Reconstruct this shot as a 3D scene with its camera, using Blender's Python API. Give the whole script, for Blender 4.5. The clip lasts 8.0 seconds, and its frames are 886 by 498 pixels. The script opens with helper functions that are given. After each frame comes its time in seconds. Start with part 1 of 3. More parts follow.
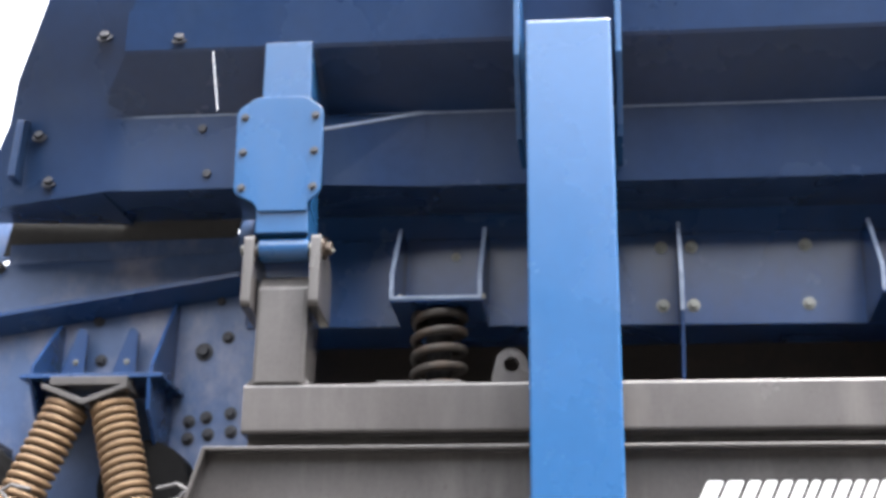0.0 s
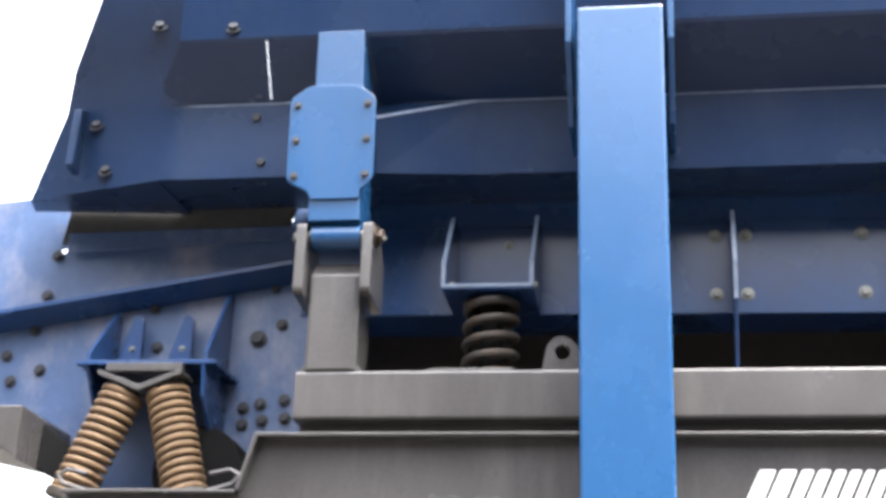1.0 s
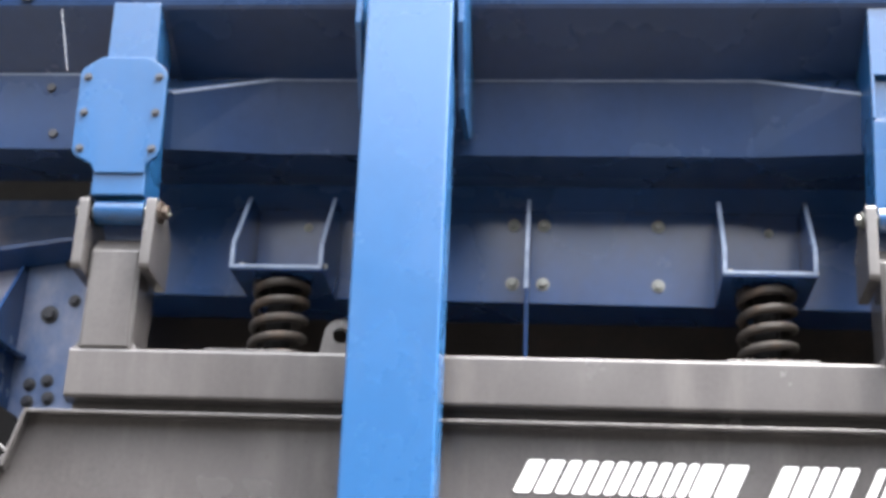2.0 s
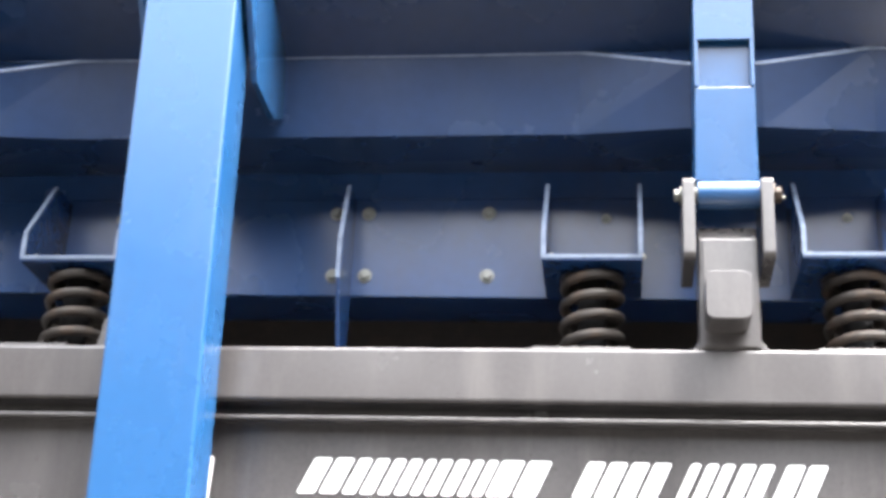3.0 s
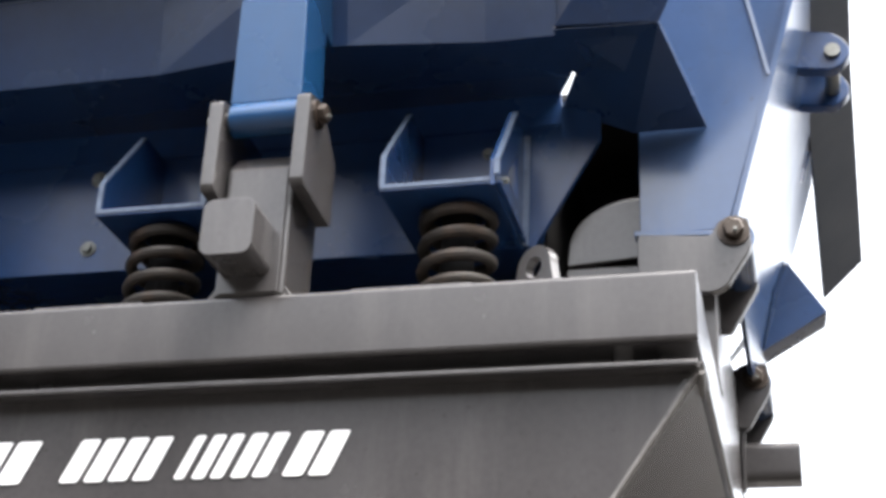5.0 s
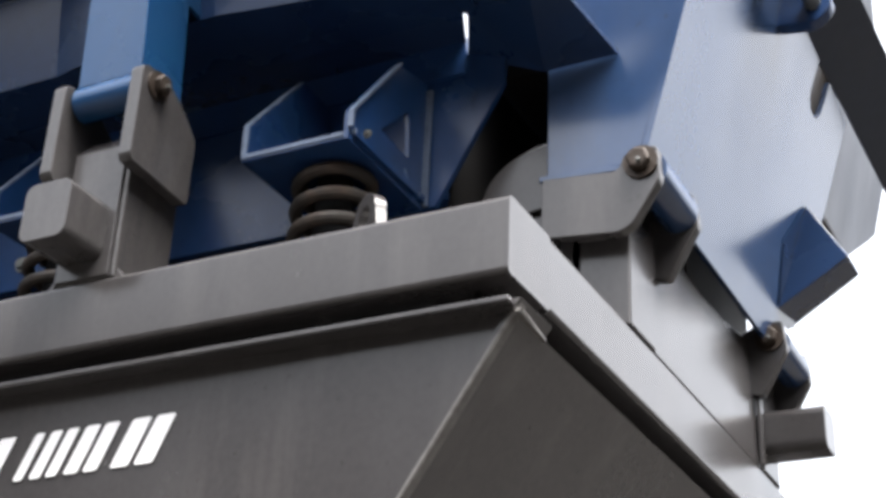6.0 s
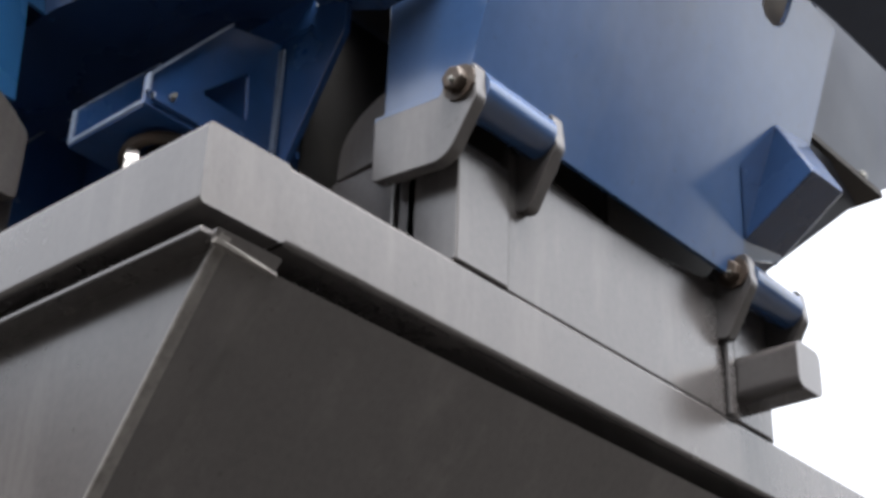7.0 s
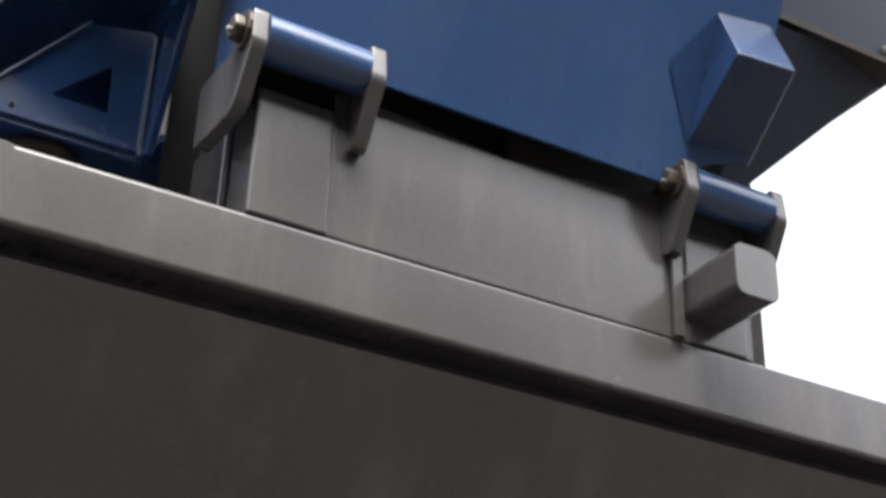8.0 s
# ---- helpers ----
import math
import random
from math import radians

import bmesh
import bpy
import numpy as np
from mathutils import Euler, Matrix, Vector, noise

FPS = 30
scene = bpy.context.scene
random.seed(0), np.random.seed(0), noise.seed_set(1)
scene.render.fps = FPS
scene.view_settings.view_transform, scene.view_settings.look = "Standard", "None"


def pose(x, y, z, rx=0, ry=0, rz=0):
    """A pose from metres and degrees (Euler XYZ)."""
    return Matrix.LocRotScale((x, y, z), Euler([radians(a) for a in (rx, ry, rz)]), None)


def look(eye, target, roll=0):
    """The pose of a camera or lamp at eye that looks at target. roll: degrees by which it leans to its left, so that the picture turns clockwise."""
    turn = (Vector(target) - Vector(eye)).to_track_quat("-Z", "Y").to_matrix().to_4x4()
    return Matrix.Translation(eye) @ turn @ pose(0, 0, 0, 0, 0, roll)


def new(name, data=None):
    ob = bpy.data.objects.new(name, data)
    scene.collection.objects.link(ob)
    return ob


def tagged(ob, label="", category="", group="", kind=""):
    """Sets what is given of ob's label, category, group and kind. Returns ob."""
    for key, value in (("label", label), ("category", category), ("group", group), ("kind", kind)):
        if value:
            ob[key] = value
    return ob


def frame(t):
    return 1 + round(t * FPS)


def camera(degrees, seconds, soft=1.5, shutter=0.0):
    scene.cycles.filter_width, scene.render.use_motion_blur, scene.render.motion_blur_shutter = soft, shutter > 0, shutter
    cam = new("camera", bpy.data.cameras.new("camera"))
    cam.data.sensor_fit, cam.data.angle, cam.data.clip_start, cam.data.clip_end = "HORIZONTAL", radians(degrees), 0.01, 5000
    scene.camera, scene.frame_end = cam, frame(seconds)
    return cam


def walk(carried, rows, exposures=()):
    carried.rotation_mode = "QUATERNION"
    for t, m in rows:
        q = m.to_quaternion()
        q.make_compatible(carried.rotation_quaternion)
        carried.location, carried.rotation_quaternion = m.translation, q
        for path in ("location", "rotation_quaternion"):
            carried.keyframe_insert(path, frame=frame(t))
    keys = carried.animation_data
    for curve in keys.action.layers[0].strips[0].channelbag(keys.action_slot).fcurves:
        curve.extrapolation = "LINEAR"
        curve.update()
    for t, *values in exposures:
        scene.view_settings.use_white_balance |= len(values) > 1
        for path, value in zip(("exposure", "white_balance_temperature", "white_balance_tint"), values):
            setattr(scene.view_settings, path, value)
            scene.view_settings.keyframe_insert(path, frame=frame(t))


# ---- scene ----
cam = camera(33.7, 8.0, soft=3.6)
PATH = [
    (0, (-2.55, -4.634, 1.857), (-2.772, -2.783, 2.582), 1.2),
    (0.5, (-2.514, -4.635, 1.863), (-2.821, -2.792, 2.576), 2.1),
    (1, (-2.509, -4.626, 1.835), (-2.817, -2.784, 2.55), 2.2),
    (1.5, (-2.33, -4.598, 1.842), (-2.612, -2.75, 2.553), 2.6),
    (2, (-2.059, -4.505, 1.844), (-2.26, -2.646, 2.554), 3.0),
    (2.2, (-1.894, -4.43, 1.837), (-2.1, -2.573, 2.55), 3.2),
    (3.3, (-1.151, -3.896, 1.828), (-1.4, -2.069, 2.602), 2.8),
    (3.5, (-0.981, -3.823, 1.826), (-1.236, -1.996, 2.599), 3.1),
    (4, (-0.569, -3.566, 1.797), (-0.87, -1.749, 2.577), 3.8),
    (4.5, (-0.199, -3.237, 1.832), (-0.545, -1.452, 2.664), 2.4),
    (4.7, (-0.043, -3.119, 1.823), (-0.416, -1.348, 2.674), 2.2),
    (5.8, (0.9, -2.399, 1.826), (0.113, -0.792, 2.719), 3.6),
    (6, (1.042, -2.231, 1.818), (0.208, -0.657, 2.727), 2.6),
    (6.5, (1.437, -1.821, 1.801), (0.394, -0.386, 2.724), 2.6),
    (7, (1.768, -1.319, 1.768), (0.588, -0.022, 2.729), 2.1),
    (7.5, (2.13, -0.794, 1.758), (0.772, 0.309, 2.727), 1.3),
    (8, (2.387, -0.205, 1.753), (0.851, 0.64, 2.716), 2.0),
]
EXPOSURES = [(0, 3.6), (1.5, 3.7), (2.2, 3.95), (3.5, 4.1), (4.5, 3.35), (5.8, 2.35), (6.5, 2.42), (7.5, 2.38), (8, 2.28)]
walk(cam, [(t, look(eye, target, roll)) for t, eye, target, roll in PATH], EXPOSURES)

# ---- world, sun, exposure ----
SUN_ELEVATION, SUN_TURN = 68.0, 112.0
world = bpy.data.worlds.new("sky")
scene.world = world
world.use_nodes = True
wn = world.node_tree.nodes
sky = wn.new("ShaderNodeTexSky")
sky.sky_type = "NISHITA"
sky.sun_disc = False
sky.sun_elevation, sky.sun_rotation = radians(SUN_ELEVATION), radians(SUN_TURN)
sky.air_density, sky.dust_density, sky.ozone_density = 1.0, 10.0, 1.0
wn["Background"].inputs["Strength"].default_value = 0.15
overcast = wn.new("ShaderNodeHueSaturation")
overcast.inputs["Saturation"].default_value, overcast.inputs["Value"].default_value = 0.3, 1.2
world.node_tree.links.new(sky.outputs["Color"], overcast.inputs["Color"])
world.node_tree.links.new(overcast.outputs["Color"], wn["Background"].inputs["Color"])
sun = new("sun", bpy.data.lights.new("sun", "SUN"))
sun.data.energy, sun.data.angle, sun.data.color = 0.8, radians(18), (1.0, 0.96, 0.9)
se, st = radians(SUN_ELEVATION), radians(SUN_TURN)
sun.matrix_world = look((math.sin(st) * math.cos(se) * 30, math.cos(st) * math.cos(se) * 30, math.sin(se) * 30), (0, 0, 0))


# ---- materials ----
def material(name, base, rough=0.5, metal=0.0, spread=0.12, grain=40.0, bump=0.15, dirt=None, dirt_amount=0.0, dirt_scale=3.0, coat=0.0, streak=1.0, gloss=0.4, specks=0.0):
    m = bpy.data.materials.new(name)
    m.use_nodes = True
    nt = m.node_tree
    n, l = nt.nodes, nt.links
    b = n["Principled BSDF"]
    b.inputs["Metallic"].default_value = metal
    b.inputs["Specular IOR Level"].default_value = gloss
    b.inputs["Coat Weight"].default_value = coat
    b.inputs["Coat Roughness"].default_value = 0.25
    geo = n.new("ShaderNodeNewGeometry")
    info = n.new("ShaderNodeObjectInfo")
    big = n.new("ShaderNodeTexNoise")
    big.inputs["Scale"].default_value, big.inputs["Detail"].default_value = 2.3, 6
    l.new(geo.outputs["Position"], big.inputs["Vector"])
    fine = n.new("ShaderNodeTexNoise")
    fine.inputs["Scale"].default_value, fine.inputs["Detail"].default_value = grain, 5
    l.new(geo.outputs["Position"], fine.inputs["Vector"])
    add = n.new("ShaderNodeMath")
    add.operation = "ADD"
    l.new(big.outputs["Fac"], add.inputs[0])
    l.new(fine.outputs["Fac"], add.inputs[1])
    add2 = n.new("ShaderNodeMath")
    add2.operation = "MULTIPLY_ADD"
    l.new(info.outputs["Random"], add2.inputs[0])
    add2.inputs[1].default_value = 0.18
    l.new(add.outputs[0], add2.inputs[2])
    ramp = n.new("ShaderNodeMapRange")
    ramp.inputs["From Min"].default_value, ramp.inputs["From Max"].default_value = 0.55, 1.6
    ramp.inputs["To Min"].default_value, ramp.inputs["To Max"].default_value = 1 - spread, 1 + spread
    l.new(add2.outputs[0], ramp.inputs["Value"])
    mul = n.new("ShaderNodeMix")
    mul.data_type, mul.blend_type = "RGBA", "MULTIPLY"
    mul.inputs["Factor"].default_value = 1
    mul.inputs[6].default_value = (*base, 1)
    comb = n.new("ShaderNodeCombineColor")
    for i in range(3):
        l.new(ramp.outputs["Result"], comb.inputs[i])
    l.new(comb.outputs[0], mul.inputs[7])
    colour = mul.outputs[2]
    rr = n.new("ShaderNodeMapRange")
    rr.inputs["From Min"].default_value, rr.inputs["From Max"].default_value = 0.3, 0.7
    rr.inputs["To Min"].default_value, rr.inputs["To Max"].default_value = max(0.05, rough - 0.05), min(1, rough + 0.07)
    l.new(big.outputs["Fac"], rr.inputs["Value"])
    l.new(rr.outputs["Result"], b.inputs["Roughness"])
    if dirt:
        mp = n.new("ShaderNodeMapping")
        mp.inputs["Scale"].default_value = (dirt_scale, dirt_scale, dirt_scale / streak)
        l.new(geo.outputs["Position"], mp.inputs["Vector"])
        dn = n.new("ShaderNodeTexNoise")
        dn.inputs["Scale"].default_value, dn.inputs["Detail"].default_value, dn.inputs["Roughness"].default_value = 1.0, 8, 0.65
        l.new(mp.outputs["Vector"], dn.inputs["Vector"])
        dr = n.new("ShaderNodeMapRange")
        dr.inputs["From Min"].default_value, dr.inputs["From Max"].default_value = 0.5, 0.78
        dr.inputs["To Max"].default_value = dirt_amount
        l.new(dn.outputs["Fac"], dr.inputs["Value"])
        dm = n.new("ShaderNodeMix")
        dm.data_type = "RGBA"
        l.new(dr.outputs["Result"], dm.inputs["Factor"])
        l.new(colour, dm.inputs[6])
        dm.inputs[7].default_value = (*dirt, 1)
        colour = dm.outputs[2]
    if specks:
        sn = n.new("ShaderNodeTexNoise")
        sn.inputs["Scale"].default_value, sn.inputs["Detail"].default_value = 38.0, 2
        l.new(geo.outputs["Position"], sn.inputs["Vector"])
        sr = n.new("ShaderNodeMapRange")
        sr.inputs["From Min"].default_value, sr.inputs["From Max"].default_value = 0.70, 0.76
        sr.inputs["To Max"].default_value = specks
        l.new(sn.outputs["Fac"], sr.inputs["Value"])
        sm = n.new("ShaderNodeMix")
        sm.data_type = "RGBA"
        l.new(sr.outputs["Result"], sm.inputs["Factor"])
        l.new(colour, sm.inputs[6])
        sm.inputs[7].default_value = (0.018, 0.014, 0.012, 1)
        colour = sm.outputs[2]
    l.new(colour, b.inputs["Base Color"])
    bp = n.new("ShaderNodeBump")
    bp.inputs["Strength"].default_value, bp.inputs["Distance"].default_value = bump, 0.003
    l.new(fine.outputs["Fac"], bp.inputs["Height"])
    l.new(bp.outputs["Normal"], b.inputs["Normal"])
    return m


BLUE = material("blue_paint", (0.009, 0.050, 0.135), 0.24, 0, 0.10, 25, 0.05, (0.05, 0.075, 0.12), 0.25, 5.0, 0.0, 5.0, gloss=0.5)
FADED = material("faded_blue_paint", (0.023, 0.050, 0.118), 0.18, 0, 0.12, 25, 0.0, (0.06, 0.075, 0.10), 0.3, 5.0, 0.0, 6.0, specks=0.3, gloss=0.7)
GREY = material("grey_paint", (0.0455, 0.0432, 0.0442), 0.22, 0, 0.2, 60, 0.03, (0.088, 0.083, 0.082), 0.65, 7.0, 0.0, 6.0, specks=0.35, gloss=0.6)
SPRING = material("dusty_spring_steel", (0.027, 0.023, 0.020), 0.6, 0.0, 0.35, 50, 0.25, (0.085, 0.050, 0.031), 0.75, 10.0, gloss=0.3)
# Dark steel, used as well on added plates that stand in for shade.
STEEL_SHADE = material("dark_steel_and_shade", (0.022, 0.019, 0.017), 0.6, 0.0, 0.3, 50, 0.25, (0.05, 0.036, 0.026), 0.6, 9.0, gloss=0.2)
RUST = material("yellow_rust", (0.115, 0.072, 0.038), 0.7, 0, 0.3, 60, 0.4, (0.05, 0.024, 0.011), 0.75, 14.0)
ZINC = material("zinc_bolt", (0.16, 0.165, 0.155), 0.40, 0.5, 0.25, 90, 0.2, (0.05, 0.042, 0.032), 0.5, 30.0)
BOLT = material("dark_bolt", (0.012, 0.014, 0.021), 0.5, 0.0, 0.25, 90, 0.2, (0.035, 0.028, 0.02), 0.5, 30.0)
RUSTY = material("rusty_bolt", (0.036, 0.026, 0.02), 0.5, 0.3, 0.35, 90, 0.3, (0.09, 0.08, 0.07), 0.6, 40.0)
BLUE2 = material("worn_blue_paint", (0.011, 0.036, 0.108), 0.24, 0, 0.15, 25, 0.03, (0.034, 0.04, 0.055), 0.35, 4.0, 0.0, 3.0)
DULL = material("dull_blue_paint", (0.0105, 0.027, 0.074), 0.26, 0, 0.18, 25, 0.06, (0.020, 0.036, 0.068), 0.5, 4.0, 0.0, 3.0, gloss=0.45)
DUSTY = material("dusty_screen_paint", (0.038, 0.068, 0.145), 0.38, 0, 0.25, 25, 0.06, (0.17, 0.17, 0.21), 0.8, 4.5, 0.0, 1.5)
# Darker, less glossy blue that paints in the shade of the outer flap plates.
MATTE = material("matte_shaded_paint", (0.024, 0.030, 0.046), 0.42, 0, 0.2, 25, 0.03, (0.040, 0.043, 0.052), 0.5, 4.0, 0.0, 2.0, gloss=0.22)
# Pale edge colour: worn paint together with the highlight that edges catch.
WORN_LIT = material("worn_edge", (0.105, 0.135, 0.195), 0.4, 0.2, 0.3, 60, 0.1, (0.03, 0.045, 0.08), 0.8, 20.0)
PALE = material("scuffed_edge", (0.13, 0.125, 0.12), 0.5, 0, 0.3, 60, 0.4, (0.04, 0.036, 0.034), 0.9, 26.0)
# Black rubber, also the colour of sheets added as deep shade.
RUBBER_SHADE = material("black_rubber_and_shade", (0.0075, 0.0075, 0.008), 0.85, 0, 0.25, 30, 0.3, (0.012, 0.011, 0.010), 0.5, 6.0, gloss=0.05)
DRAPE = material("dusty_rubber", (0.045, 0.046, 0.047), 0.8, 0, 0.3, 30, 0.2, (0.08, 0.078, 0.072), 0.6, 5.0, gloss=0.15)
WHITE = material("white_film", (0.80, 0.80, 0.81), 0.4, 0, 0.03, 40, 0.02)
# Kept unnaturally dark so that little light bounces onto the undersides.
GRAVEL = material("gravel", (0.021, 0.019, 0.017), 0.9, 0, 0.35, 14, 0.8, (0.034, 0.030, 0.027), 0.7, 0.6)


# ---- mesh helpers ----
def part(name, bm, mat, parent=None, label="", smooth=False):
    bmesh.ops.recalc_face_normals(bm, faces=bm.faces)
    me = bpy.data.meshes.new(name)
    bm.to_mesh(me)
    bm.free()
    me.materials.append(mat)
    if smooth:
        for p in me.polygons:
            p.use_smooth = True
        me.set_sharp_from_angle(angle=radians(35))
    ob = new(name, me)
    if smooth:
        even = ob.modifiers.new("even_normals", "WEIGHTED_NORMAL")
        even.keep_sharp = True
    if parent:
        ob.parent = parent
        ob.matrix_parent_inverse = parent.matrix_world.inverted()
    if label:
        tagged(ob, label)
    return ob


def thing(name, label, category, group="", kind="", at=(0, 0, 0)):
    ob = new(name)
    ob.location = at
    ob.matrix_world = Matrix.Translation(at)
    ob.empty_display_size = 0.1
    return tagged(ob, label, category, group, kind)


def bevelled(bm, width, segments=2):
    if width:
        edges = [e for e in bm.edges if len(e.link_faces) == 2 and e.calc_face_angle() > radians(25)]
        bmesh.ops.bevel(bm, geom=edges, offset=width, segments=segments, affect="EDGES", profile=0.5)
    return bm


def box(x0, x1, y0, y1, z0, z1, bevel=0.004):
    return slab([(x0, y0, z0), (x1, y0, z0), (x1, y1, z0), (x0, y1, z0)], (0, 0, z1 - z0), bevel)


def slab(ring, push, bevel=0.003):
    """A flat ring of corners pushed along a vector: a plate with thickness."""
    bm = bmesh.new()
    return bevelled(add_slab(bm, ring, push), bevel)


def add_slab(bm, ring, push):
    a = [bm.verts.new(p) for p in ring]
    b = [bm.verts.new(Vector(p) + Vector(push)) for p in ring]
    bm.faces.new(a)
    bm.faces.new(b[::-1])
    for i in range(len(a)):
        j = (i + 1) % len(a)
        bm.faces.new((a[i], b[i], b[j], a[j]))
    bmesh.ops.recalc_face_normals(bm, faces=bm.faces)
    return bm


def bent(profile, stations, thick, gaps=()):
    """A folded sheet: profile(x) gives its corners (y, z) at each station x; thick: metres, inwards."""
    bm = bmesh.new()
    rows = []
    for x in stations:
        rows.append([bm.verts.new((x, y, z)) for y, z in profile(x)])
    for k, (r, q) in enumerate(zip(rows, rows[1:])):
        for i in range(len(r) - 1):
            if (k, i) not in gaps:
                bm.faces.new((r[i], q[i], q[i + 1], r[i + 1]))
    bmesh.ops.recalc_face_normals(bm, faces=bm.faces)
    bmesh.ops.solidify(bm, geom=bm.faces[:], thickness=thick)
    return bm


def rod(p, q, r, sides=20, bevel=0.0, r2=None):
    bm = bmesh.new()
    p, q = Vector(p), Vector(q)
    m = Matrix.Translation((p + q) / 2) @ (q - p).to_track_quat("Z", "Y").to_matrix().to_4x4()
    bmesh.ops.create_cone(bm, cap_ends=True, segments=sides, radius1=r, radius2=r if r2 is None else r2, depth=(q - p).length, matrix=m)
    return bevelled(bm, bevel)


def bolt_mesh(r, h):
    """A hexagonal head on a washer, along +z."""
    bm = rod((0, 0, 0), (0, 0, h * 0.25), r * 1.45, 14)
    head = rod((0, 0, h * 0.25), (0, 0, h), r, 6, r * 0.18)
    me = bpy.data.meshes.new("tmp")
    head.to_mesh(me)
    head.free()
    bm.from_mesh(me)
    bpy.data.meshes.remove(me)
    return bm


BOLTS = {}


def bolt(at, way, parent, r=0.014, mat=None, name="bolt"):
    mat = mat or BOLT
    key = (r, mat.name)
    if key not in BOLTS:
        bm = bolt_mesh(r, r * 1.1)
        me = bpy.data.meshes.new("bolt")
        bm.to_mesh(me)
        bm.free()
        me.materials.append(mat)
        BOLTS[key] = me
    ob = new(name, BOLTS[key])
    ob.matrix_world = Matrix.Translation(at) @ Vector(way).to_track_quat("Z", "Y").to_matrix().to_4x4() @ pose(0, 0, 0, 0, 0, random.uniform(0, 60))
    m = ob.matrix_world.copy()
    ob.parent = parent
    ob.matrix_parent_inverse = parent.matrix_world.inverted()
    ob.matrix_basis = m
    return ob


def coil(p, q, radius, wire, turns, sides=10, steps=26, flat_ends=True):
    """A coil spring from p to q: a tube along a helix."""
    p, q = Vector(p), Vector(q)
    d = q - p
    rot = d.to_track_quat("Z", "Y").to_matrix()
    bm = bmesh.new()
    n = int(turns * steps)
    rings = []
    for i in range(n + 1):
        f = i / n
        a = f * turns * 2 * math.pi
        h = f
        if flat_ends:
            e = 0.75 / turns
            h = min(1, max(0, (f - e) / (1 - 2 * e))) * (1 - 2 * wire / d.length) + wire / d.length
        c = Vector((radius * math.cos(a), radius * math.sin(a), h * d.length))
        out = Vector((math.cos(a), math.sin(a), 0))
        ring = []
        for k in range(sides):
            b = 2 * math.pi * k / sides
            v = c + out * (wire * math.cos(b)) + Vector((0, 0, wire * math.sin(b)))
            ring.append(bm.verts.new(p + rot @ v))
        rings.append(ring)
    for r, s in zip(rings, rings[1:]):
        for k in range(sides):
            j = (k + 1) % sides
            bm.faces.new((r[k], r[j], s[j], s[k]))
    bm.faces.new(rings[0])
    bm.faces.new(rings[-1][::-1])
    return bm


def rounded(points, radius, steps=5):
    """The corners of a ring (2D) rounded off."""
    out = []
    n = len(points)
    for i in range(n):
        a, b, c = Vector(points[i - 1]), Vector(points[i]), Vector(points[(i + 1) % n])
        r = min(radius, (a - b).length * 0.45, (c - b).length * 0.45)
        p, q = b + (a - b).normalized() * r, b + (c - b).normalized() * r
        for k in range(steps + 1):
            f = k / steps
            out.append((p.lerp(b, f)).lerp(b.lerp(q, f), f))
    return out


# ---- ground ----
bm = bmesh.new()
bmesh.ops.create_grid(bm, x_segments=60, y_segments=60, size=1)
for v in bm.verts:
    s = 3000 * v.co.length ** 3 + 12 * v.co.length
    v.co = Vector((v.co.x, v.co.y, 0)).normalized() * s if v.co.length else v.co
    v.co.z = 0.2 + 0.05 * noise.noise(Vector((v.co.x * 0.3, v.co.y * 0.3, 0)))
tagged(part("ground", bm, GRAVEL), "unseen gravel yard, darkened to cut bounce light on the machine", "ground", kind="structure")

def bank_height(a):
    """Low to the north and west, raised east and less so south to block sky."""
    def lobe(middle, full, none):
        d = abs((math.degrees(a) - middle + 180) % 360 - 180)
        return min(1.0, max(0.0, (none - d) / (none - full)))
    return 1.6 + max(3.4 * lobe(-5, 30, 60), 1.7 * lobe(-105, 45, 90))


# Unseen ring added to cut horizon light and darken reflections.
bm = bmesh.new()
rings = []
for r, z in ((26, 0.15), (28, 3.0), (30, 4.6), (33, 5.0), (40, 5.2)):
    ring = []
    for k in range(96):
        a = 2 * math.pi * k / 96
        w = noise.noise(Vector((6 * math.cos(a), 6 * math.sin(a), z))) * (z > 1)
        ring.append(bm.verts.new(((r + w) * math.cos(a) - 1.5, (r + w) * math.sin(a) + 1, z * bank_height(a) + 0.5 * w)))
    rings.append(ring)
for a, b in zip(rings, rings[1:]):
    for k in range(96):
        bm.faces.new((a[k], a[(k + 1) % 96], b[(k + 1) % 96], b[k]))
tagged(part("earth_bank", bm, GRAVEL), "unseen dark bank added round the yard to block low sky light", "bank", kind="structure")

# ---- grey hopper frame ----
H = 3.2
XL, YB = -3.77, 2.75
frame_top = thing("hopper_frame", "warm grey painted steel hopper frame with folded skirt panels", "machine frame")


def beam_ring():
    """The section of the rim beam with its rounded lower edge."""
    return rounded([(0, 3.2), (0, 3.033), (0.2, 3.033), (0.2, 3.2)], 0.013, 4)


bm = slab([(XL, y, z) for y, z in beam_ring()], (-XL, 0, 0), 0)
part("front_beam", bm, GREY, frame_top, "grey box-section rim beam", True)
bm = slab([(-x, 0.2, z) for x, z in beam_ring()], (0, YB - 0.2, 0), 0)
part("end_beam", bm, GREY, frame_top, "grey box-section rim beam", True)
# skirt
LIP = 2.992
def skirt_edge(z): return -(LIP - z) * 0.66
front = [(0.005, LIP), (skirt_edge(2.2), 2.2), (-0.885, 2.2), (-0.885, 2.62), (-0.893, 2.645), (-0.91, 2.662), (-0.935, 2.668), (-3.2, 2.662), (-3.2, 2.2), (-3.75, 2.2), (-4.56, 2.80), (-3.955, 2.80), (-3.90, LIP)]
